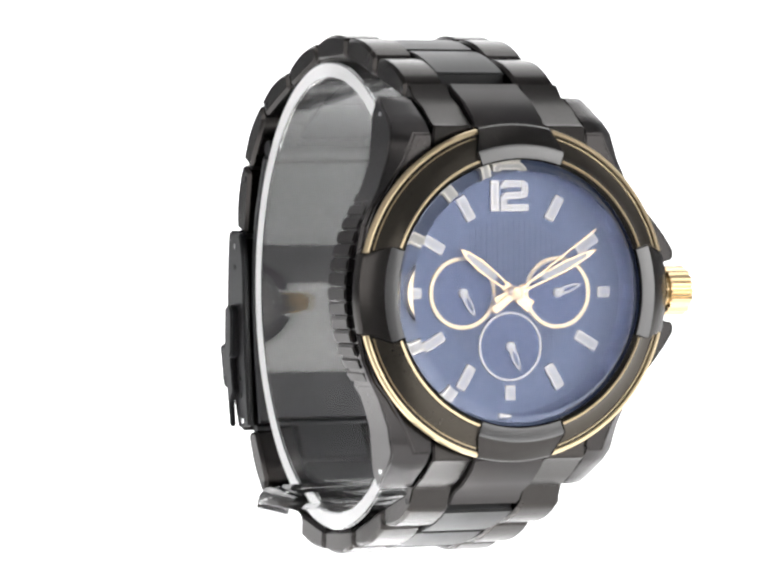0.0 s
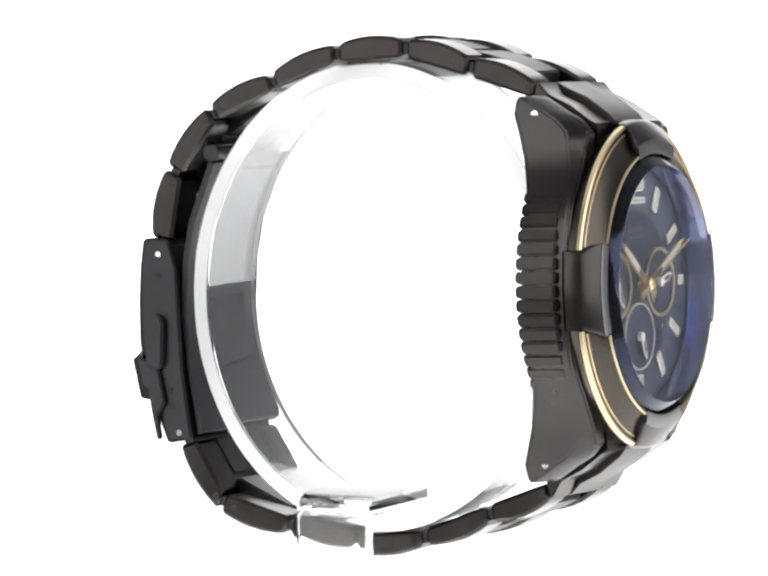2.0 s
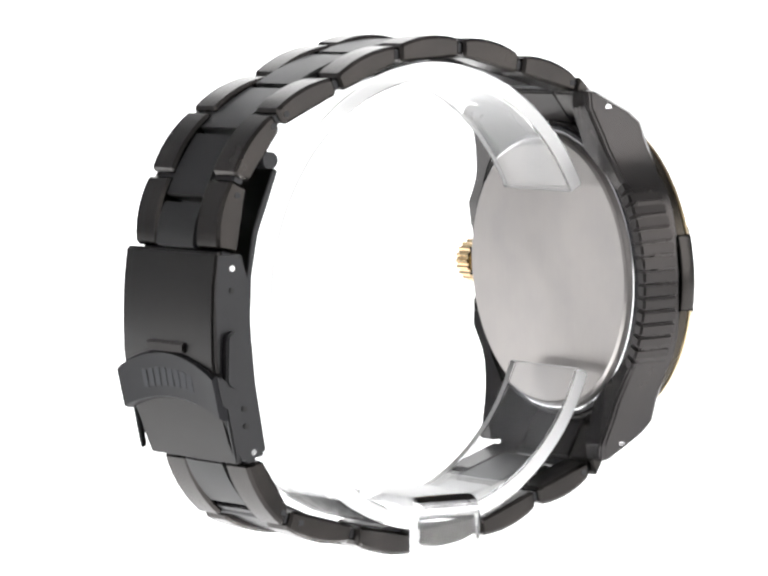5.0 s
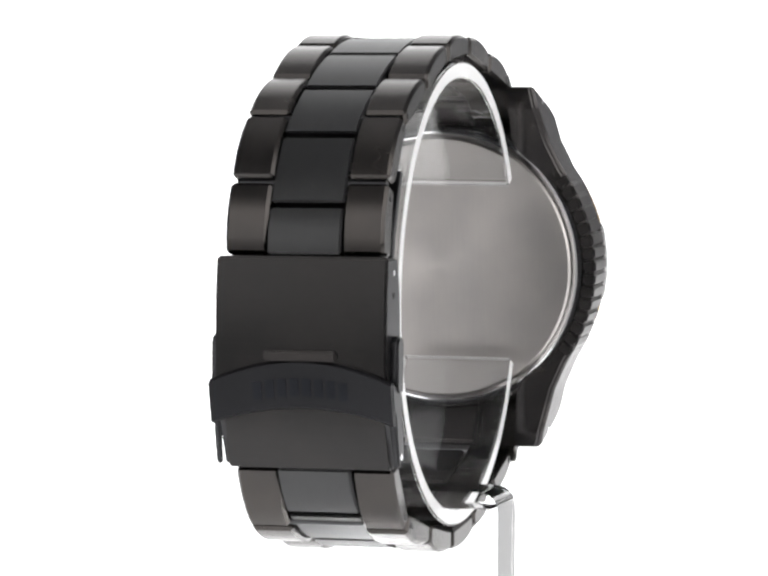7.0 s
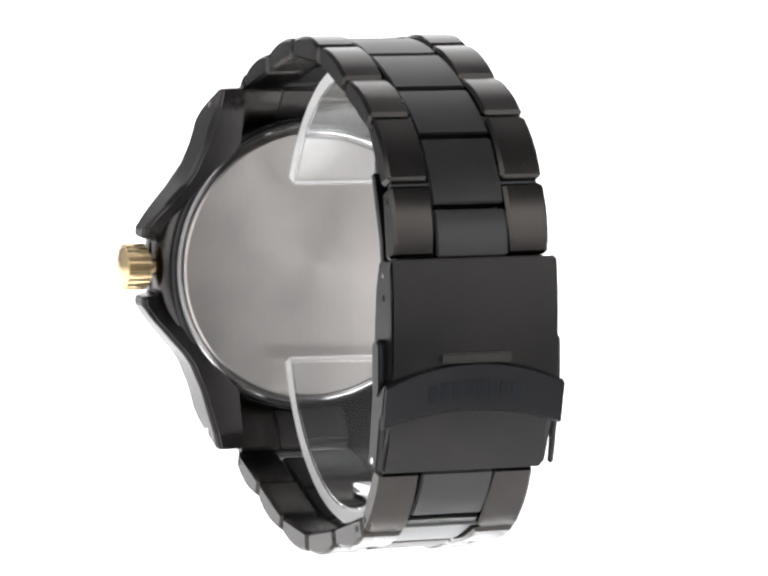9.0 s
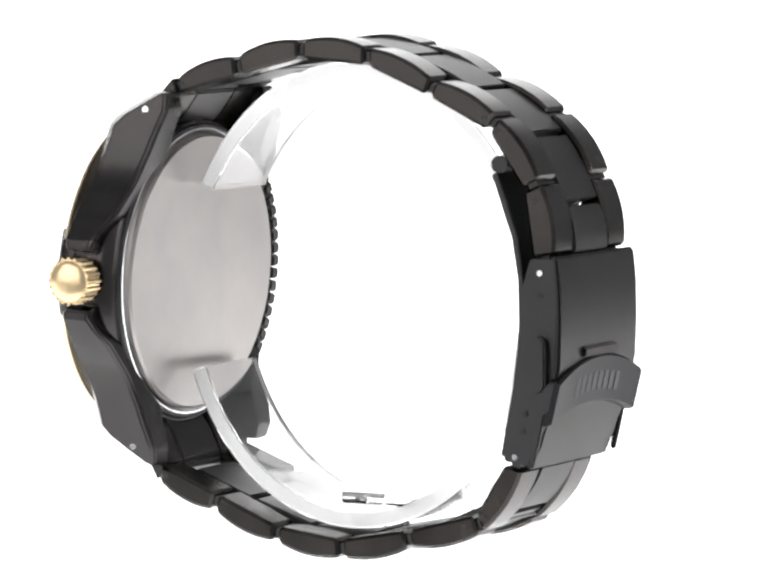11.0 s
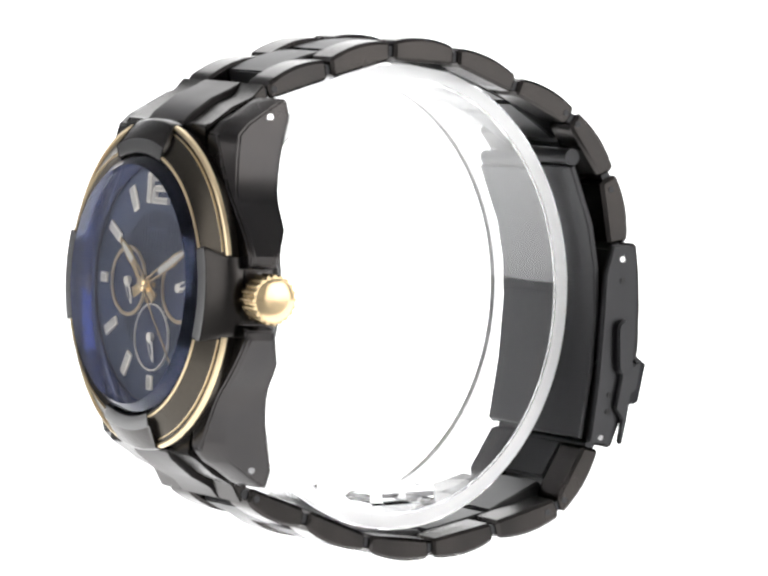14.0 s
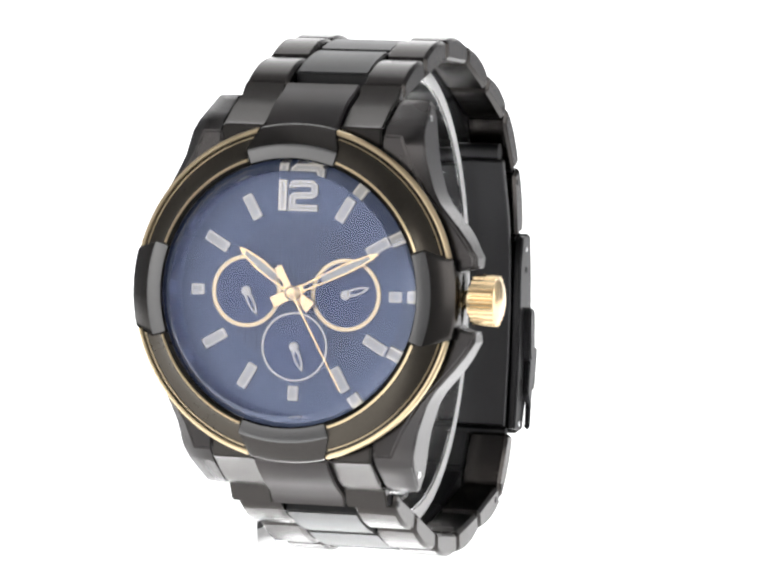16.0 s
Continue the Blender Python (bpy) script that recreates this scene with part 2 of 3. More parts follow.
def end_links():
    for s in (1, -1):
        join = UPPER[0] if s > 0 else LOWER[-1]
        inv = CASE.inverted()
        o = inv @ SKEW @ Vector((X0, join[0], join[1]))
        i = inv @ SKEW @ Vector((X0, join[2], join[3]))
        for name, x0, x1, lift in (("end_link_centre", -5.2, 5.2, 0.35), ("end_link_side", -11.2, -5.3, -0.55), ("end_link_side", 5.3, 11.2, -0.55)):
            pts = [(o.y - 0.2, o.z + s * 0.0), (8.0, s * (27.0 + lift)), (5.0, s * (25.6 + lift)), (1.9, s * (23.3 + lift)), (0.9, s * 22.4), (1.3, s * 18.6),
                   (5.6, s * 19.2), (7.2, s * 21.6), (8.4, s * 23.0), (i.y + 0.2, i.z)]
            part(name, prism(pts, x0, x1, "x", 0.2, 2), POLISHED if lift < 0 else BLACK, watch, matrix=CASE)


end_links()


# Case
def case():
    """Two flanks with their lugs, lofted along z, round a turned barrel."""
    def between(table, z):
        z = abs(z)
        for (z0, v0), (z1, v1) in zip(table, table[1:]):
            if z <= z1:
                return v0 + (v1 - v0) * (z - z0) / (z1 - z0)
        return table[-1][1]
    crown_side = [(0, 22.5), (3.7, 22.5), (4.3, 25.0), (5.6, 25.0), (7.6, 23.7), (9.5, 22.2), (11, 20.9), (12.6, 19.5), (14.2, 18.5), (18, 17.1), (24.5, 15.7), (26.4, 15.2)]
    plain_side = [(0, 22.4), (5, 22.1), (9, 21.3), (11.6, 20.2), (14.2, 18.7), (18, 17.1), (24.5, 15.7), (26.4, 15.2)]
    front = [(0, 1.2), (21.4, 1.2), (23.0, 2.8), (26.4, 8.3)]
    waist = [(0, 5.6), (5, 5.7), (7, 6.6), (9, 7.8), (12, 8.3), (16, 9.2), (20, 10.3), (24, 11.6), (26.4, 11.3)]
    plain = [(0, 8.0), (12, 8.2), (16, 9.2), (20, 10.3), (24, 11.6), (26.4, 11.3)]
    shells = []
    for s, edge, back in ((1, crown_side, waist), (-1, plain_side, plain)):
        levels = sorted({z for t in (edge, front, back) for z, _ in t} | {22.8, 25.6})
        levels = [-z for z in reversed(levels) if z] + levels
        bm, rings = bmesh.new(), []
        for z in levels:
            xo, yf, yb = between(edge, z), between(front, z), between(back, z)
            soft = 0.5 + 1.9 * min(1, max(0, (abs(z) - 12) / 9))
            xi = max(11.4, math.sqrt(max(0, 20.7 ** 2 - z * z)))
            sec = [(xi, yf), (xo - soft, yf), (xo, yf + soft * 0.9), (xo, yb - 0.5), (xo - 0.5, yb), (xi, yb)]
            rings.append([bm.verts.new((s * x, y, z)) for x, y in sec])
        for p, q in zip(rings, rings[1:]):
            for k in range(6):
                bm.faces.new((p[k], p[(k + 1) % 6], q[(k + 1) % 6], q[k]))
        bm.faces.new(rings[0])
        bm.faces.new(rings[-1])
        bmesh.ops.recalc_face_normals(bm, faces=bm.faces)
        bmesh.ops.bevel(bm, geom=[e for e in bm.edges if e.calc_face_angle(0) > 0.6], offset=0.25, segments=2, affect="EDGES", clamp_overlap=True)
        shells.append(bm)
    barrel = lathe([(17.2, 1.15), (21.6, 1.15), (21.6, 7.6), (17.2, 7.6)], 120)
    part("case", merged(barrel, *shells), CASE_BLACK, watch, "satin black steel case with four lugs", CASE)
    # Round shell behind, stepping down to the back
    part("case_ring", lathe([(20.3, 6.6), (21.3, 6.6), (21.3, 7.95), (21.1, 8.15), (20.3, 8.15)], 120), MATT, watch, matrix=CASE)
    part("case_shoulder", lathe([(20.2, 3.6), (20.2, 7.9), (21.0, 7.85), (21.8, 7.45), (22.5, 6.6), (22.8, 5.4), (22.8, 3.6)], 140), CASE_BLACK, watch, "glossy black rounded shoulder round the back", CASE)
    part("case_back", disc([(0.001, 7.2), (19.75, 7.2), (19.8, 8.9), (19.5, 9.25), (0.001, 9.3)], 120), STEEL, watch, "brushed silver steel back plate", CASE)
    part("back_rim", lathe([(19.7, 7.7), (20.75, 7.7), (20.65, 8.3), (20.4, 8.35), (19.85, 8.05)], 120), BRIGHT, watch, "polished steel edge of the back", CASE)
    for s in (-1, 1):
        for z in (23.9, -23.9):
            part("lug_pin", moved(lathe([(0.001, -0.05), (0.5, -0.05), (0.5, 0.1), (0.001, 0.1)], 16, axis="x"),
                                  Matrix.Translation((s * 15.8, 8.2, z))), BRIGHT, watch, "tiny steel pin end", CASE)
    # Ribs along the side away from the crown
    for i in range(15):
        a = radians(270 - 33.5 + i * 67 / 14)
        r = 22.9 - 0.02 * abs(i - 7)
        m = pose(r * math.sin(a), 0, r * math.cos(a)) @ pose(0, 0, 0, 0, math.degrees(a) - 90, 0)
        rib = prism([(-0.85, 2.6), (0.85, 2.6), (0.85, 8.5), (-0.85, 8.5)], -1.4, 0.55, "x", 0.25, 2)
        rib = moved(rib, Matrix(((1, 0, 0, 0), (0, 0, 1, 0), (0, 1, 0, 0), (0, 0, 0, 1))))
        part("rib", rib, BLACK, watch, matrix=CASE @ m)


case()


# Bezel
FRONT = CASE @ pose(0, -1.5, 0)


def flared(bm, mid, w):
    """Draws a sector's sides in towards its outer edge: 19 degrees to each side within, 13.6 at the rim."""
    for v in bm.verts:
        r = math.hypot(v.co.x, v.co.z)
        a = math.degrees(math.atan2(v.co.x, v.co.z)) - mid
        a = (a + 180) % 360 - 180
        half = 19.0 + (13.6 - 19.0) * min(1, max(0, (r - 19.8) / 2.8))
        a = radians(mid + a * half / w)
        v.co.x, v.co.z = r * math.sin(a), r * math.cos(a)
    return bm


def bezel():
    ring = [(17.9, 1.6), (17.9, -0.9), (18.3, -1.25), (18.9, -1.1), (19.6, -0.35), (20.8, 0.35), (21.7, 0.85), (22.3, 1.15), (22.5, 1.6), (22.3, 2.7), (20.5, 2.7)]
    part("bezel_ring", lathe(ring, 160), GROOVE, watch, "dark bronze-black concave bezel ring", FRONT)
    part("bezel_gasket", lathe([(20, 2.5), (21.9, 2.5), (21.9, 3.1), (20, 3.1)], 120), MATT, watch, matrix=FRONT)
    for q in range(4):
        a = 90 * q
        w = 16.0
        k = 0.25 if q % 2 else 0.1
        tab = [(17.95, 1.0), (17.85, -0.8), (18.0, -1.3), (19.6, -1.3), (20.1, -1.05), (22.3 + k, 0.6), (22.6 + k, 1.1), (22.6 + k, 3.0), (21.5, 3.2)]
        bm = flared(lathe(tab, 14, a - w, a + w), a, w)
        edges = [e for e in bm.edges if e.calc_face_angle(0) > 0.9]
        bmesh.ops.bevel(bm, geom=edges, offset=0.12, segments=1, affect="EDGES", clamp_overlap=True)
        face = flared(lathe([(18.05, -1.36), (19.55, -1.42), (19.95, -1.24), (19.6, -1.1), (18.1, -1.1)], 14, a - w + 0.5, a + w - 0.5), a, w)
        part("tab_facet", face, TABFACE, watch, "satin grey inner facet", FRONT)
        part("bezel_tab", bm, POLISHED, watch, "polished black raised bezel tab", FRONT)
        b0, b1 = a + 14.2, a + 75.8
        c0, c1 = a + 19.4, a + 70.6
        part("gold_line", lathe([(21.42, 0.8), (21.47, 0.58), (21.57, 0.62), (21.62, 0.9)], 28, b0 + 1.6, b1 - 1.6), PALE_GOLD, watch, "fine gold line", FRONT)
        part("outer_gold_rail", lathe([(21.95, 0.98), (22.05, 0.78), (22.3, 0.74), (22.56, 0.9), (22.68, 1.35), (22.2, 1.5)], 28, b0, b1), PALE_GOLD, watch, "thin gold trim", FRONT)
        part("inner_gold_rail", lathe([(18.42, -1.2), (18.5, -1.42), (18.66, -1.44), (18.78, -1.25), (18.75, -0.9), (18.5, -0.9)], 28, c0, c1), PALE_GOLD, watch, "thin gold trim", FRONT)
    part("chapter_ring", lathe([(17.85, -0.9), (16.1, 2.75), (16.1, 2.85), (17.9, 2.85)], 120), RIM_BLUE, watch, "sloping polished blue ring round the dial", FRONT)
    glass = [(0.001, -2.45), (8, -2.43), (13, -2.38), (16.35, -2.3), (17.6, -1.2), (17.82, -0.9), (17.82, -0.3), (0.001, -0.3)]
    ob = part("crystal", disc(glass, 120), GLASS, watch, "clear slightly domed watch glass", FRONT)
    ob.visible_shadow = False


bezel()


# Dial
def stroke(path, w, y0, y1):
    """A flat line of width w along a path of (x, z), with mitred corners."""
    left, right = [], []
    for i, (x, z) in enumerate(path):
        a = Vector(path[max(0, i - 1)])
        b = Vector(path[min(len(path) - 1, i + 1)])
        p = Vector((x, z))
        d0 = (p - a).normalized() if i else (b - p).normalized()
        d1 = (b - p).normalized() if i < len(path) - 1 else d0
        n = Vector((-(d0 + d1).y, (d0 + d1).x)).normalized()
        k = w / 2 / max(0.5, n.dot(Vector((-d0.y, d0.x))))
        left.append(tuple(p + n * k))
        right.append(tuple(p - n * k))
    return prism(left + right[::-1], y0, y1, "y")


DY = 1.8
dial = part("dial", disc([(0.001, DY), (16.3, DY), (16.3, DY + 0.6), (0.001, DY + 0.6)], 120), DIAL, watch, "deep blue sunray dial", CASE)


def on_dial(x, z, deg=0.0, y=DY):
    return CASE @ pose(x, y, z) @ pose(0, 0, 0, 0, deg, 0)


def dial_work():
    for h in range(1, 12):
        a = radians(30 * h)
        r0, r1, w = (11.3, 14.8, 0.72)
        if h in (3, 9):
            r0, r1, w = 13.0, 14.8, 0.72
        if h == 6:
            r0, r1, w = 12.4, 14.4, 0.72
        bm = prism([(-w, -0.35), (w, -0.35), (w, 0.02), (-w, 0.02)], r0, r1, "z", 0.1, 1)
        part("hour_marker", bm, SILVER, dial, matrix=on_dial(0, 0, 30 * h))
        bm = prism([(-w * 0.6, -0.37), (w * 0.6, -0.37), (w * 0.6, -0.33), (-w * 0.6, -0.33)], r0 + 0.3, r1 - 0.3, "z")
        part("marker_fill", bm, GREY_FILL, dial, matrix=on_dial(0, 0, 30 * h))
    one = [(-2.3, -2.05), (-2.3, 2.05)]
    two = [(-1.0, 0.95), (-1.0, 1.3), (-0.65, 1.62), (1.75, 1.62), (2.15, 1.25), (2.15, 0.42), (1.75, 0.08), (-0.55, 0.0), (-0.98, -0.4), (-0.98, -1.6), (2.65, -1.6)]
    for path, w in ((one, 1.1), (two, 0.86)):
        part("numeral", stroke(path, w, -0.4, 0.0), SILVER, dial, "silver numeral stroke", on_dial(0, 13.0))
        inner = path if path is two else [(-2.3, -1.75), (-2.3, 1.75)]
        part("numeral_fill", stroke(inner, 0.42, -0.44, -0.38), GREY_FILL, dial, matrix=on_dial(0, 13.0))
    # Fine upright grooves in the middle of the dial; darker ribs carry their shading
    for i in range(-12, 13):
        x = i * 0.8
        z = math.sqrt(max(0.1, 10.0 ** 2 - x * x))
        part("dial_rib", block(x - 0.2, x + 0.2, -0.08, 0.02, -z, z, 0), DIAL_RIB, dial, matrix=on_dial(0, 0))
    # Maker's mark: plain bars
    part("mark_bar", block(-2.6, 2.6, -0.09, 0.0, -0.35, 0.35, 0), PRINT, dial, matrix=on_dial(0, 7.4))
    part("mark_bar", block(-1.9, 1.9, -0.09, 0.0, -0.16, 0.16, 0), PRINT, dial, matrix=on_dial(0, 6.3))
    for x, z, r, w, deg, mat in ((-7.0, 0, 4.85, 0.5, 152, PALE_GOLD), (7.0, 0, 4.85, 0.5, 72, PALE_GOLD), (0, -7.2, 4.6, 0.2, 158, SILVER)):
        sub = part("subdial", disc([(0.001, -0.12), (r - w * 0.5, -0.12), (r - w * 0.5, 0.02), (0.001, 0.02)], 64), DIAL_DEEP, dial, "small round blue subdial", on_dial(x, z))
        part("subdial_ring", lathe([(r - w, -0.3), (r, -0.3), (r, 0.02), (r - w, 0.02)], 72), mat, dial, "pale metal ring", on_dial(x, z))
        for k in range(12):
            part("subdial_dot", moved(disc([(0.001, -0.15), (0.27, -0.16), (0.27, -0.1), (0.001, -0.1)], 8), pose(3.3 * math.sin(k * math.pi / 6), 0, 3.3 * math.cos(k * math.pi / 6))), PRINT, dial, matrix=on_dial(x, z))
        hand = [(-0.3, -0.2), (0.3, -0.2), (0.55, 1.3), (0.42, 2.6), (0, 3.6), (-0.42, 2.6), (-0.55, 1.3)]
        needle = part("subdial_hand", prism(hand, -0.62, -0.45, "y", 0.05, 1), LUME, dial, "small white hand", on_dial(x, z, deg))
        slot = [(-0.1, 0.75), (0.1, 0.75), (0.27, 1.35), (0.2, 2.45), (0, 2.9), (-0.2, 2.45), (-0.27, 1.35)]
        part("hand_slot", prism(slot, -0.66, -0.6, "y"), DIAL_DEEP, needle, matrix=on_dial(x, z, deg))
        part("subdial_hub", disc([(0.001, -0.78), (0.4, -0.74), (0.62, -0.62), (0.64, 0.0), (0.001, 0.0)], 24), LUME, dial, matrix=on_dial(x, z))


dial_work()


def pointers():
    """Skeleton hour and minute pointers in gold with white tips, on one gold hub."""
    def skeleton(length, w, y, deg, tip):
        rim = []
        body = length * 0.93
        for s in (-1, 1):
            rim.append(prism([(s * w * 0.62, 1.2), (s * w, length * 0.62), (s * w * 0.72, length * 0.66), (s * w * 0.3, 1.2)], y, y + 0.22, "y"))
        rim.append(prism([(-w * 1.05, -3.1), (w * 1.05, -3.1), (w * 0.8, 1.7), (-w * 0.8, 1.7)], y, y + 0.22, "y"))
        rim.append(prism([(-w, length * 0.62), (w, length * 0.62), (w * 0.55, length * 0.9), (0, length), (-w * 0.55, length * 0.9)], y, y + 0.22, "y"))
        fill = prism([(-w * 0.62, length * 0.34), (w * 0.62, length * 0.34), (w * 0.6, length * 0.66), (w * 0.32, length * 0.88), (-w * 0.32, length * 0.88), (-w * 0.6, length * 0.66)], y - 0.05, y + 0.1, "y")
        return merged(*rim), fill
    for name, length, w, y, deg in (("hour_hand", 9.8, 0.8, 0.35, 307), ("minute_hand", 13.4, 0.72, 0.0, 64.5)):
        rim, fill = skeleton(length, w, y, deg, 0)
        ob = part(name, rim, GOLD, watch, "gold skeleton hand with white tip", on_dial(0, 0, deg, 0))
        part("tip_fill", fill, GREY_FILL, ob, matrix=on_dial(0, 0, deg, 0))
    part("hand_hub", disc([(0.001, -0.6), (0.7, -0.55), (1.0, -0.3), (1.1, 0.6), (1.1, 1.4), (0.001, 1.4)], 32), GOLD, watch, matrix=CASE)


pointers()
bm = merged(prism([(-0.14, -4.2), (0.14, -4.2), (0.09, 14.6), (-0.09, 14.6)], -0.35, -0.22, "y"),
            prism([(-0.55, -4.0), (0.55, -4.0), (0.42, -1.0), (-0.42, -1.0)], -0.36, -0.2, "y"))
second_hand = part("second_hand", bm, GOLD, watch, "thin gold sweep second hand")


# Crown
def crown():
    pts = []
    n = 20
    for i in range(n * 4):
        a = 2 * math.pi * i / (n * 4)
        r = 3.4 if i % 4 in (0, 1) else 3.1
        pts.append((3.7 + r * math.cos(a), r * math.sin(a)))
    bm = prism(pts, 24.2, 27.4, "x", 0.0)
    ob = part("crown", bm, GOLD, watch, "fluted gold crown", CASE)
    part("crown_cap", moved(disc([(0.001, 27.95), (1.6, 27.88), (2.4, 27.74), (2.85, 27.45), (2.95, 27.0), (0.001, 27.0)], 48, axis="x"), pose(0, 3.7, 0)), GOLD, ob, "domed gold crown cap", CASE)
    part("crown_base", moved(disc([(0.001, 24.4), (2.7, 24.4), (2.7, 23.8), (1.3, 23.7), (1.3, 21.5), (0.001, 21.5)], 40, axis="x"), pose(0, 3.7, 0)), GOLD, ob, matrix=CASE)


crown()


# Folding clasp
def clasp():
    c = tagged(new("clasp"), "black folding clasp")
    c.parent = watch
    h = 12.2
    cover = [(33.5, 64.3), (34.0, 60), (34.15, 55), (34.0, 49.5), (33.4, 46.0), (32.4, 46.0), (32.8, 50), (32.9, 55), (32.8, 60), (32.3, 64.3)]
    part("cover", prism(cover, X0 - h, X0 + h, "x", 0.3, 2), CLASP_BLACK, c, "black clasp cover plate", SKEW)
    lower = [(33.0, 46.8), (32.1, 42.0), (31.0, 38.4), (29.6, 35.0), (28.6, 35.5), (29.8, 39.0), (30.9, 42.4), (31.8, 46.8)]
    part("lower_cover", prism(lower, X0 - 11.7, X0 + 11.7, "x", 0.3, 2), CLASP_BLACK, c, matrix=SKEW)
    # Safety flap: an arched band across the cover
    n, bm = 16, bmesh.new()
    rings = []
    for i in range(n + 1):
        t = 2 * i / n - 1
        x = X0 + 13.0 * t
        top = 50.4 - 3.0 * t * t
        bot = 43.6 - 2.2 * t * t
        rings.append([bm.verts.new(v) for v in ((x, 34.1, top), (x, 34.55, top - 0.4), (x, 33.3, bot + 0.3), (x, 32.7, bot), (x, 31.8, bot), (x, 33.0, top))])
    for p, q in zip(rings, rings[1:]):
        for k in range(6):
            bm.faces.new((p[k], p[(k + 1) % 6], q[(k + 1) % 6], q[k]))
    bm.faces.new(rings[0])
    bm.faces.new(rings[-1])
    flap = part("safety_flap", bm, FLAP_BLACK, c, "matt black arched safety flap", SKEW)
    for k in range(8):
        x = -6.1 + k * 1.75
        t = x / 13.0
        hi, lo = 50.0 - 3.0 * t * t, 43.9 - 2.2 * t * t
        z0, z1 = 45.4 - 2.6 * t * t, 47.9 - 2.6 * t * t
        y0, y1 = (33.3 + 1.25 * (z - lo) / (hi - lo) for z in (z0, z1))
        bar = [(y0 - 0.3, z0), (y0 + 0.05, z0), (y1 + 0.05, z1), (y1 - 0.3, z1)]
        part("mark_bar", prism(bar, X0 + x - 0.62, X0 + x + 0.62, "x"), FLAP_MARK, flap, matrix=SKEW)
    part("thumb_lip", block(X0 - 5.2, X0 + 5.2, 33.6, 34.55, 50.2, 51.6, 0.25), BLACK, c, matrix=SKEW)
    for s in (-1, 1):
        x0, x1 = sorted((X0 + s * (h - 1.1), X0 + s * (h + 0.02)))
        side = [(33.3, 64.0), (33.7, 58), (33.4, 50), (32.1, 42), (29.4, 35.6), (25.6, 36.2), (27.0, 45), (27.8, 54), (28.2, 60), (29.4, 64)]
        part("side_wall", prism(side, x0, x1, "x", 0.2, 2), MATT, c, matrix=SKEW)
        oval = [(31.0 + 1.35 * math.cos(k * math.pi / 10), 49.6 + (2.6 if math.sin(k * math.pi / 10) > 0 else -2.6) + 1.35 * math.sin(k * math.pi / 10)) for k in range(20)]
        b0, b1 = sorted((X0 + s * (h - 0.4), X0 + s * (h + 1.15)))
        part("release_button", prism(oval, b0, b1, "x", 0.25, 2), MATT, c, "oval push button", SKEW)
        f0, f1 = sorted((X0 + s * 12.3, X0 + s * 13.1))
        wing = [(34.05, 47.7), (33.1, 43.4), (32.2, 42.8), (31.4, 39.0), (30.6, 35.6), (29.9, 35.9), (30.5, 39.4), (29.4, 41.0), (30.6, 46.2)]
        part("flap_wing", prism(wing, f0, f1, "x", 0.2, 2), MATT, c, matrix=SKEW)
        # Holes are solid discs; near-black colour paints the shade inside them.
        for y, z in ((30.95, 62.1), (31.0, 59.05), (28.9, 42.8), (28.6, 40.4), (27.4, 36.8)):
            part("hole_pin", pin(y, z, X0 + s * (h + (0.05 if z > 45 else 0.1)), 0.42), BRIGHT if z in (62.1, 36.8) else HOLE, c, matrix=SKEW)
    # Inner folding arm and its bar
    arm = [(23.6, 75.6), (25.2, 71.4), (26.8, 67.0), (27.8, 61.0), (28.0, 54.0), (27.0, 46.0), (25.2, 36.5), (24.5, 36.8), (26.2, 46.0), (27.1, 54.0), (26.9, 61.0), (25.9, 66.7), (24.3, 71.0), (22.8, 75.2)]
    part("folding_arm", prism(arm, X0 - 10.9, X0 + 10.9, "x", 0.15, 1), MATT, c, matrix=SKEW)
    part("arm_bar", moved(disc([(0.001, -10.2), (1.2, -10.2), (1.2, 10.2), (0.001, 10.2)], 28, axis="x"), Matrix.Translation((X0, 23.6, 76.6))), MATT, c, matrix=SKEW)


clasp()

# Clear display stand: a C-shaped cuff inside the bracelet, a tongue out to the side and a stem down to a base
stand = tagged(new("display_stand"), "clear acrylic watch display cuff with a stem", "display stand")


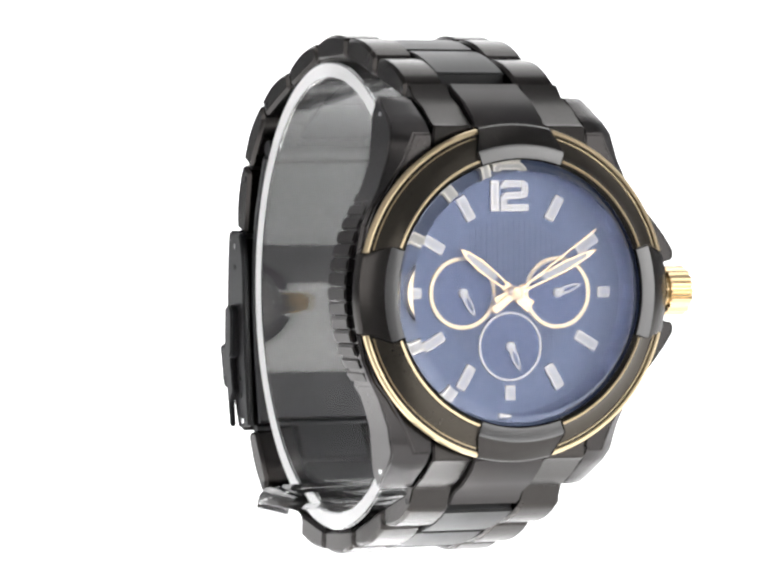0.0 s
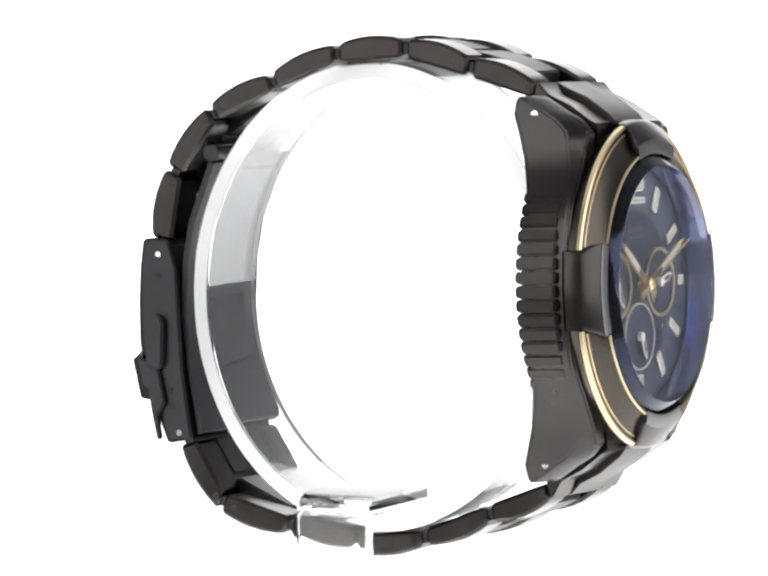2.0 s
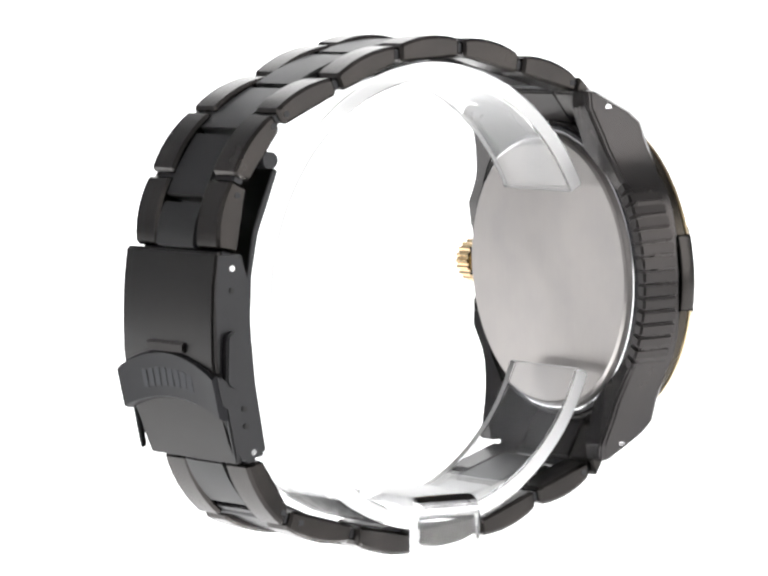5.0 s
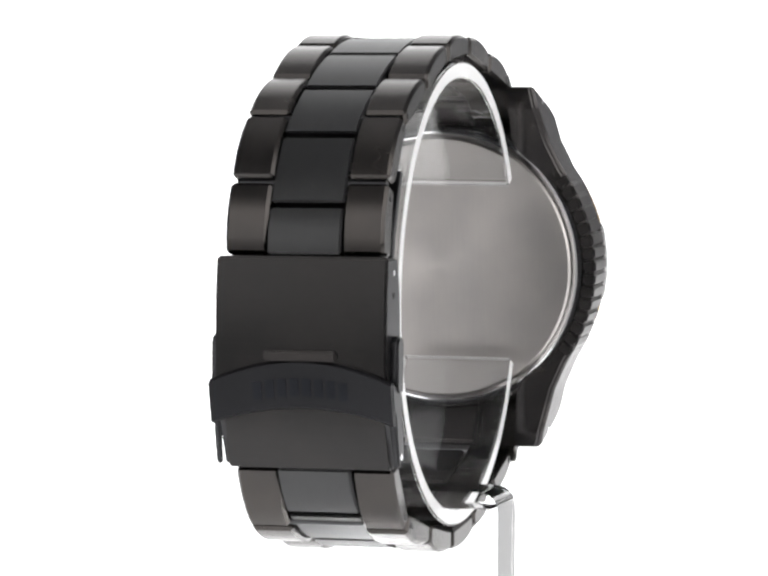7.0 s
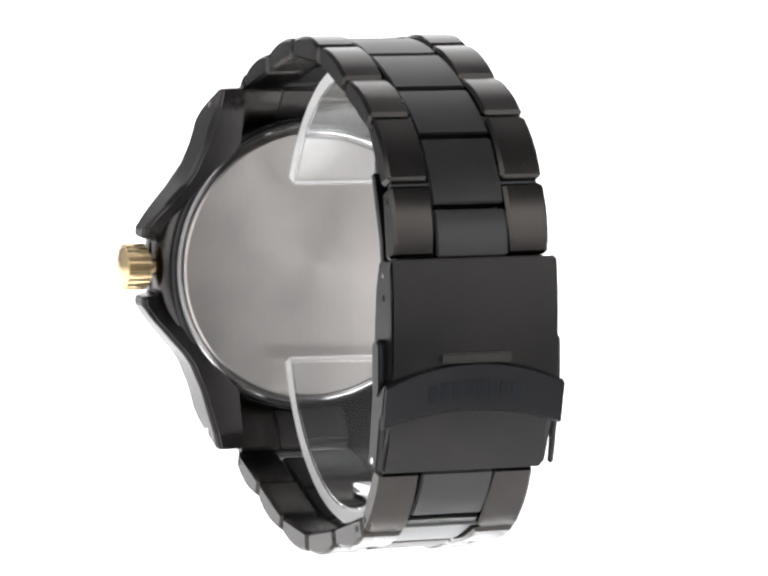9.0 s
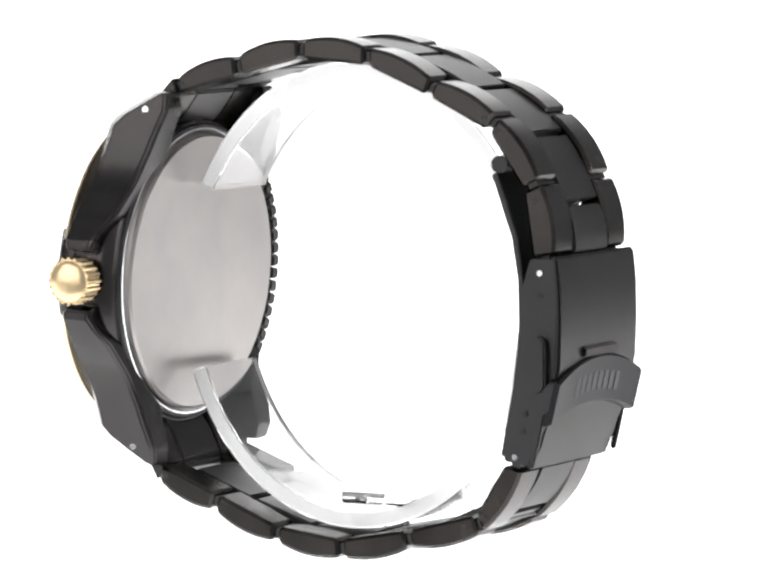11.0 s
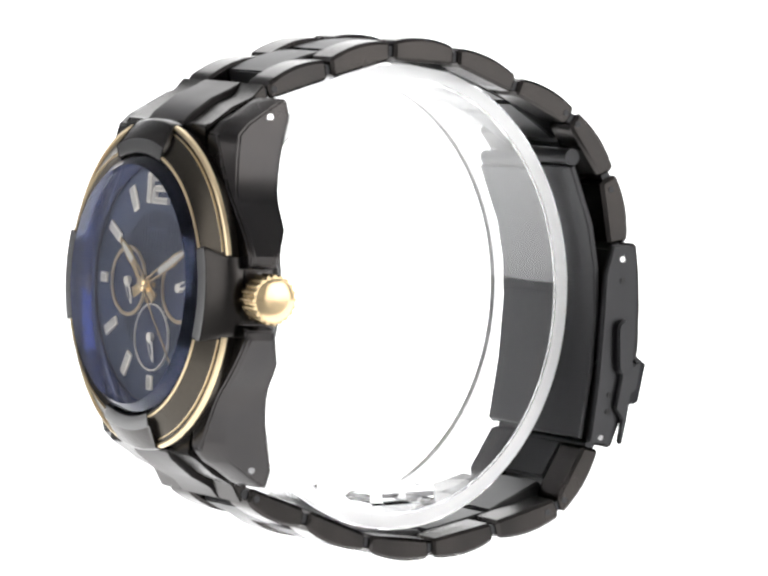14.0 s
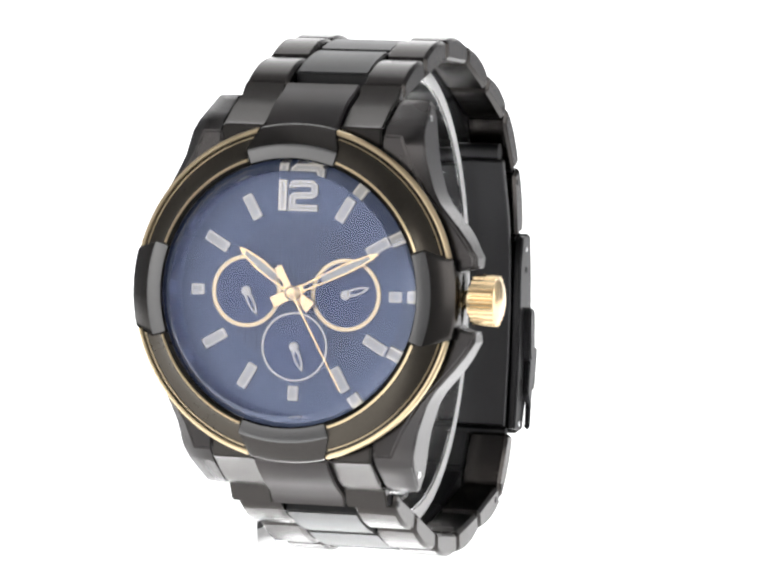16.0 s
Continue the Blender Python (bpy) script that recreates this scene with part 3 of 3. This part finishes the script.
def display_stand():
    PUT = pose(0, 0, 0, 0, 0, 2.7)
    bm = bmesh.new()
    cy, cz, ay, az, th, half = -2.1, 57.0, 28.4, 32.8, 2.4, 8.05
    rings, n = [], 96
    for i in range(n + 1):
        a = radians(-159 + 311.5 * i / n)
        out = (cy + ay * math.cos(a), cz + az * math.sin(a))
        inn = (cy + (ay - th) * math.cos(a), cz + (az - th) * math.sin(a))
        mid = -1.4 + 1.45 * math.cos(a)
        xa, xb = mid - half, mid + half
        rings.append([bm.verts.new(v) for v in ((xa, *out), (xb, *out), (xb, *inn), (xa, *inn))])
    for p, q in zip(rings, rings[1:]):
        for k in range(4):
            bm.faces.new((p[k], p[(k + 1) % 4], q[(k + 1) % 4], q[k])).material_index = k % 2
    for ring in (rings[0], rings[-1]):
        bm.faces.new(ring).material_index = 1
    bmesh.ops.recalc_face_normals(bm, faces=bm.faces)
    bmesh.ops.bevel(bm, geom=[e for e in bm.edges if e.calc_face_angle(0) > 0.9], offset=0.25, segments=2, affect="EDGES")
    cuff = part("cuff", bm, ACRYLIC, stand, "clear curved acrylic cuff", PUT)
    cuff.data.materials.append(FROST)
    bent = [(4.5, 29.8), (-14.2, 29.8), (-15.7, 29.5), (-16.8, 28.5), (-17.1, 27.0), (-17.1, 4.0), (-15.0, 4.0), (-15.0, 26.2), (-15.3, 27.0), (-16.0, 27.4), (4.5, 27.4)]
    arm = part("bent_arm", prism(bent, -5.0, 5.8, "y", 0.3, 2), ARM_CLEAR, stand, "clear bent acrylic arm", PUT)
    base = part("base", block(-34, 12, -18, 20, 0.0, 4.0, 0.5), ACRYLIC, stand, "clear acrylic base plate", PUT)
    for ob in (cuff, arm, base):
        ob.visible_shadow = False


display_stand()

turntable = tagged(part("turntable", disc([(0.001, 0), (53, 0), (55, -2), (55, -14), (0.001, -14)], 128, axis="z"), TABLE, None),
                   "round glowing white turntable, added unseen under the display stand", "turntable")


# Turning: degrees about the upright axis
# seconds, degrees, millimetres of sideways shift fitted to the camera's view
TURN = [(0, 23.62, -0.20), (0.5, 33.83, -0.14), (1, 43.98, -0.10), (1.5, 53.90, -0.08), (2, 63.70, -0.12), (2.5, 73.46, -0.26), (3, 83.27, -0.46), (3.5, 93.14, -0.60), (4.2, 107.03, -0.75), (5.25, 127.62, -0.36), (6.3, 148.21, 0.03), (7, 161.94, 0.79), (7.5, 171.80, 1.43), (8.2, 185.43, 2.15), (9.25, 206.39, 1.35), (10.3, 227.36, 0.56), (11, 241.39, 0.38), (11.5, 251.38, 0.30), (12, 261.33, 0.25), (12.5, 271.31, 0.23), (13, 281.30, 0.13), (13.5, 291.32, -0.04), (14, 301.40, -0.24), (14.5, 311.50, -0.54), (15, 321.62, -1.00), (15.5, 331.97, -1.58), (16, 342.20, -2.35)]


def motions():
    for thing in (watch, stand, turntable):
        walk(thing, [(t, pose(d * MM, 0, 0, 0, 0, a)) for t, a, d in TURN])
    hub = Matrix.LocRotScale(CASE.translation * MM, CASE.to_quaternion(), None)
    rows = []
    for k in range(16):
        rows += [(k, hub @ pose(0, 0, 0, 0, 54.5 + 6 * k, 0)), (k + 0.87, hub @ pose(0, 0, 0, 0, 54.5 + 6 * k, 0))]
    rows.append((16.0, hub @ pose(0, 0, 0, 0, 54.5 + 6 * 16, 0)))
    walk(second_hand, rows)


motions()
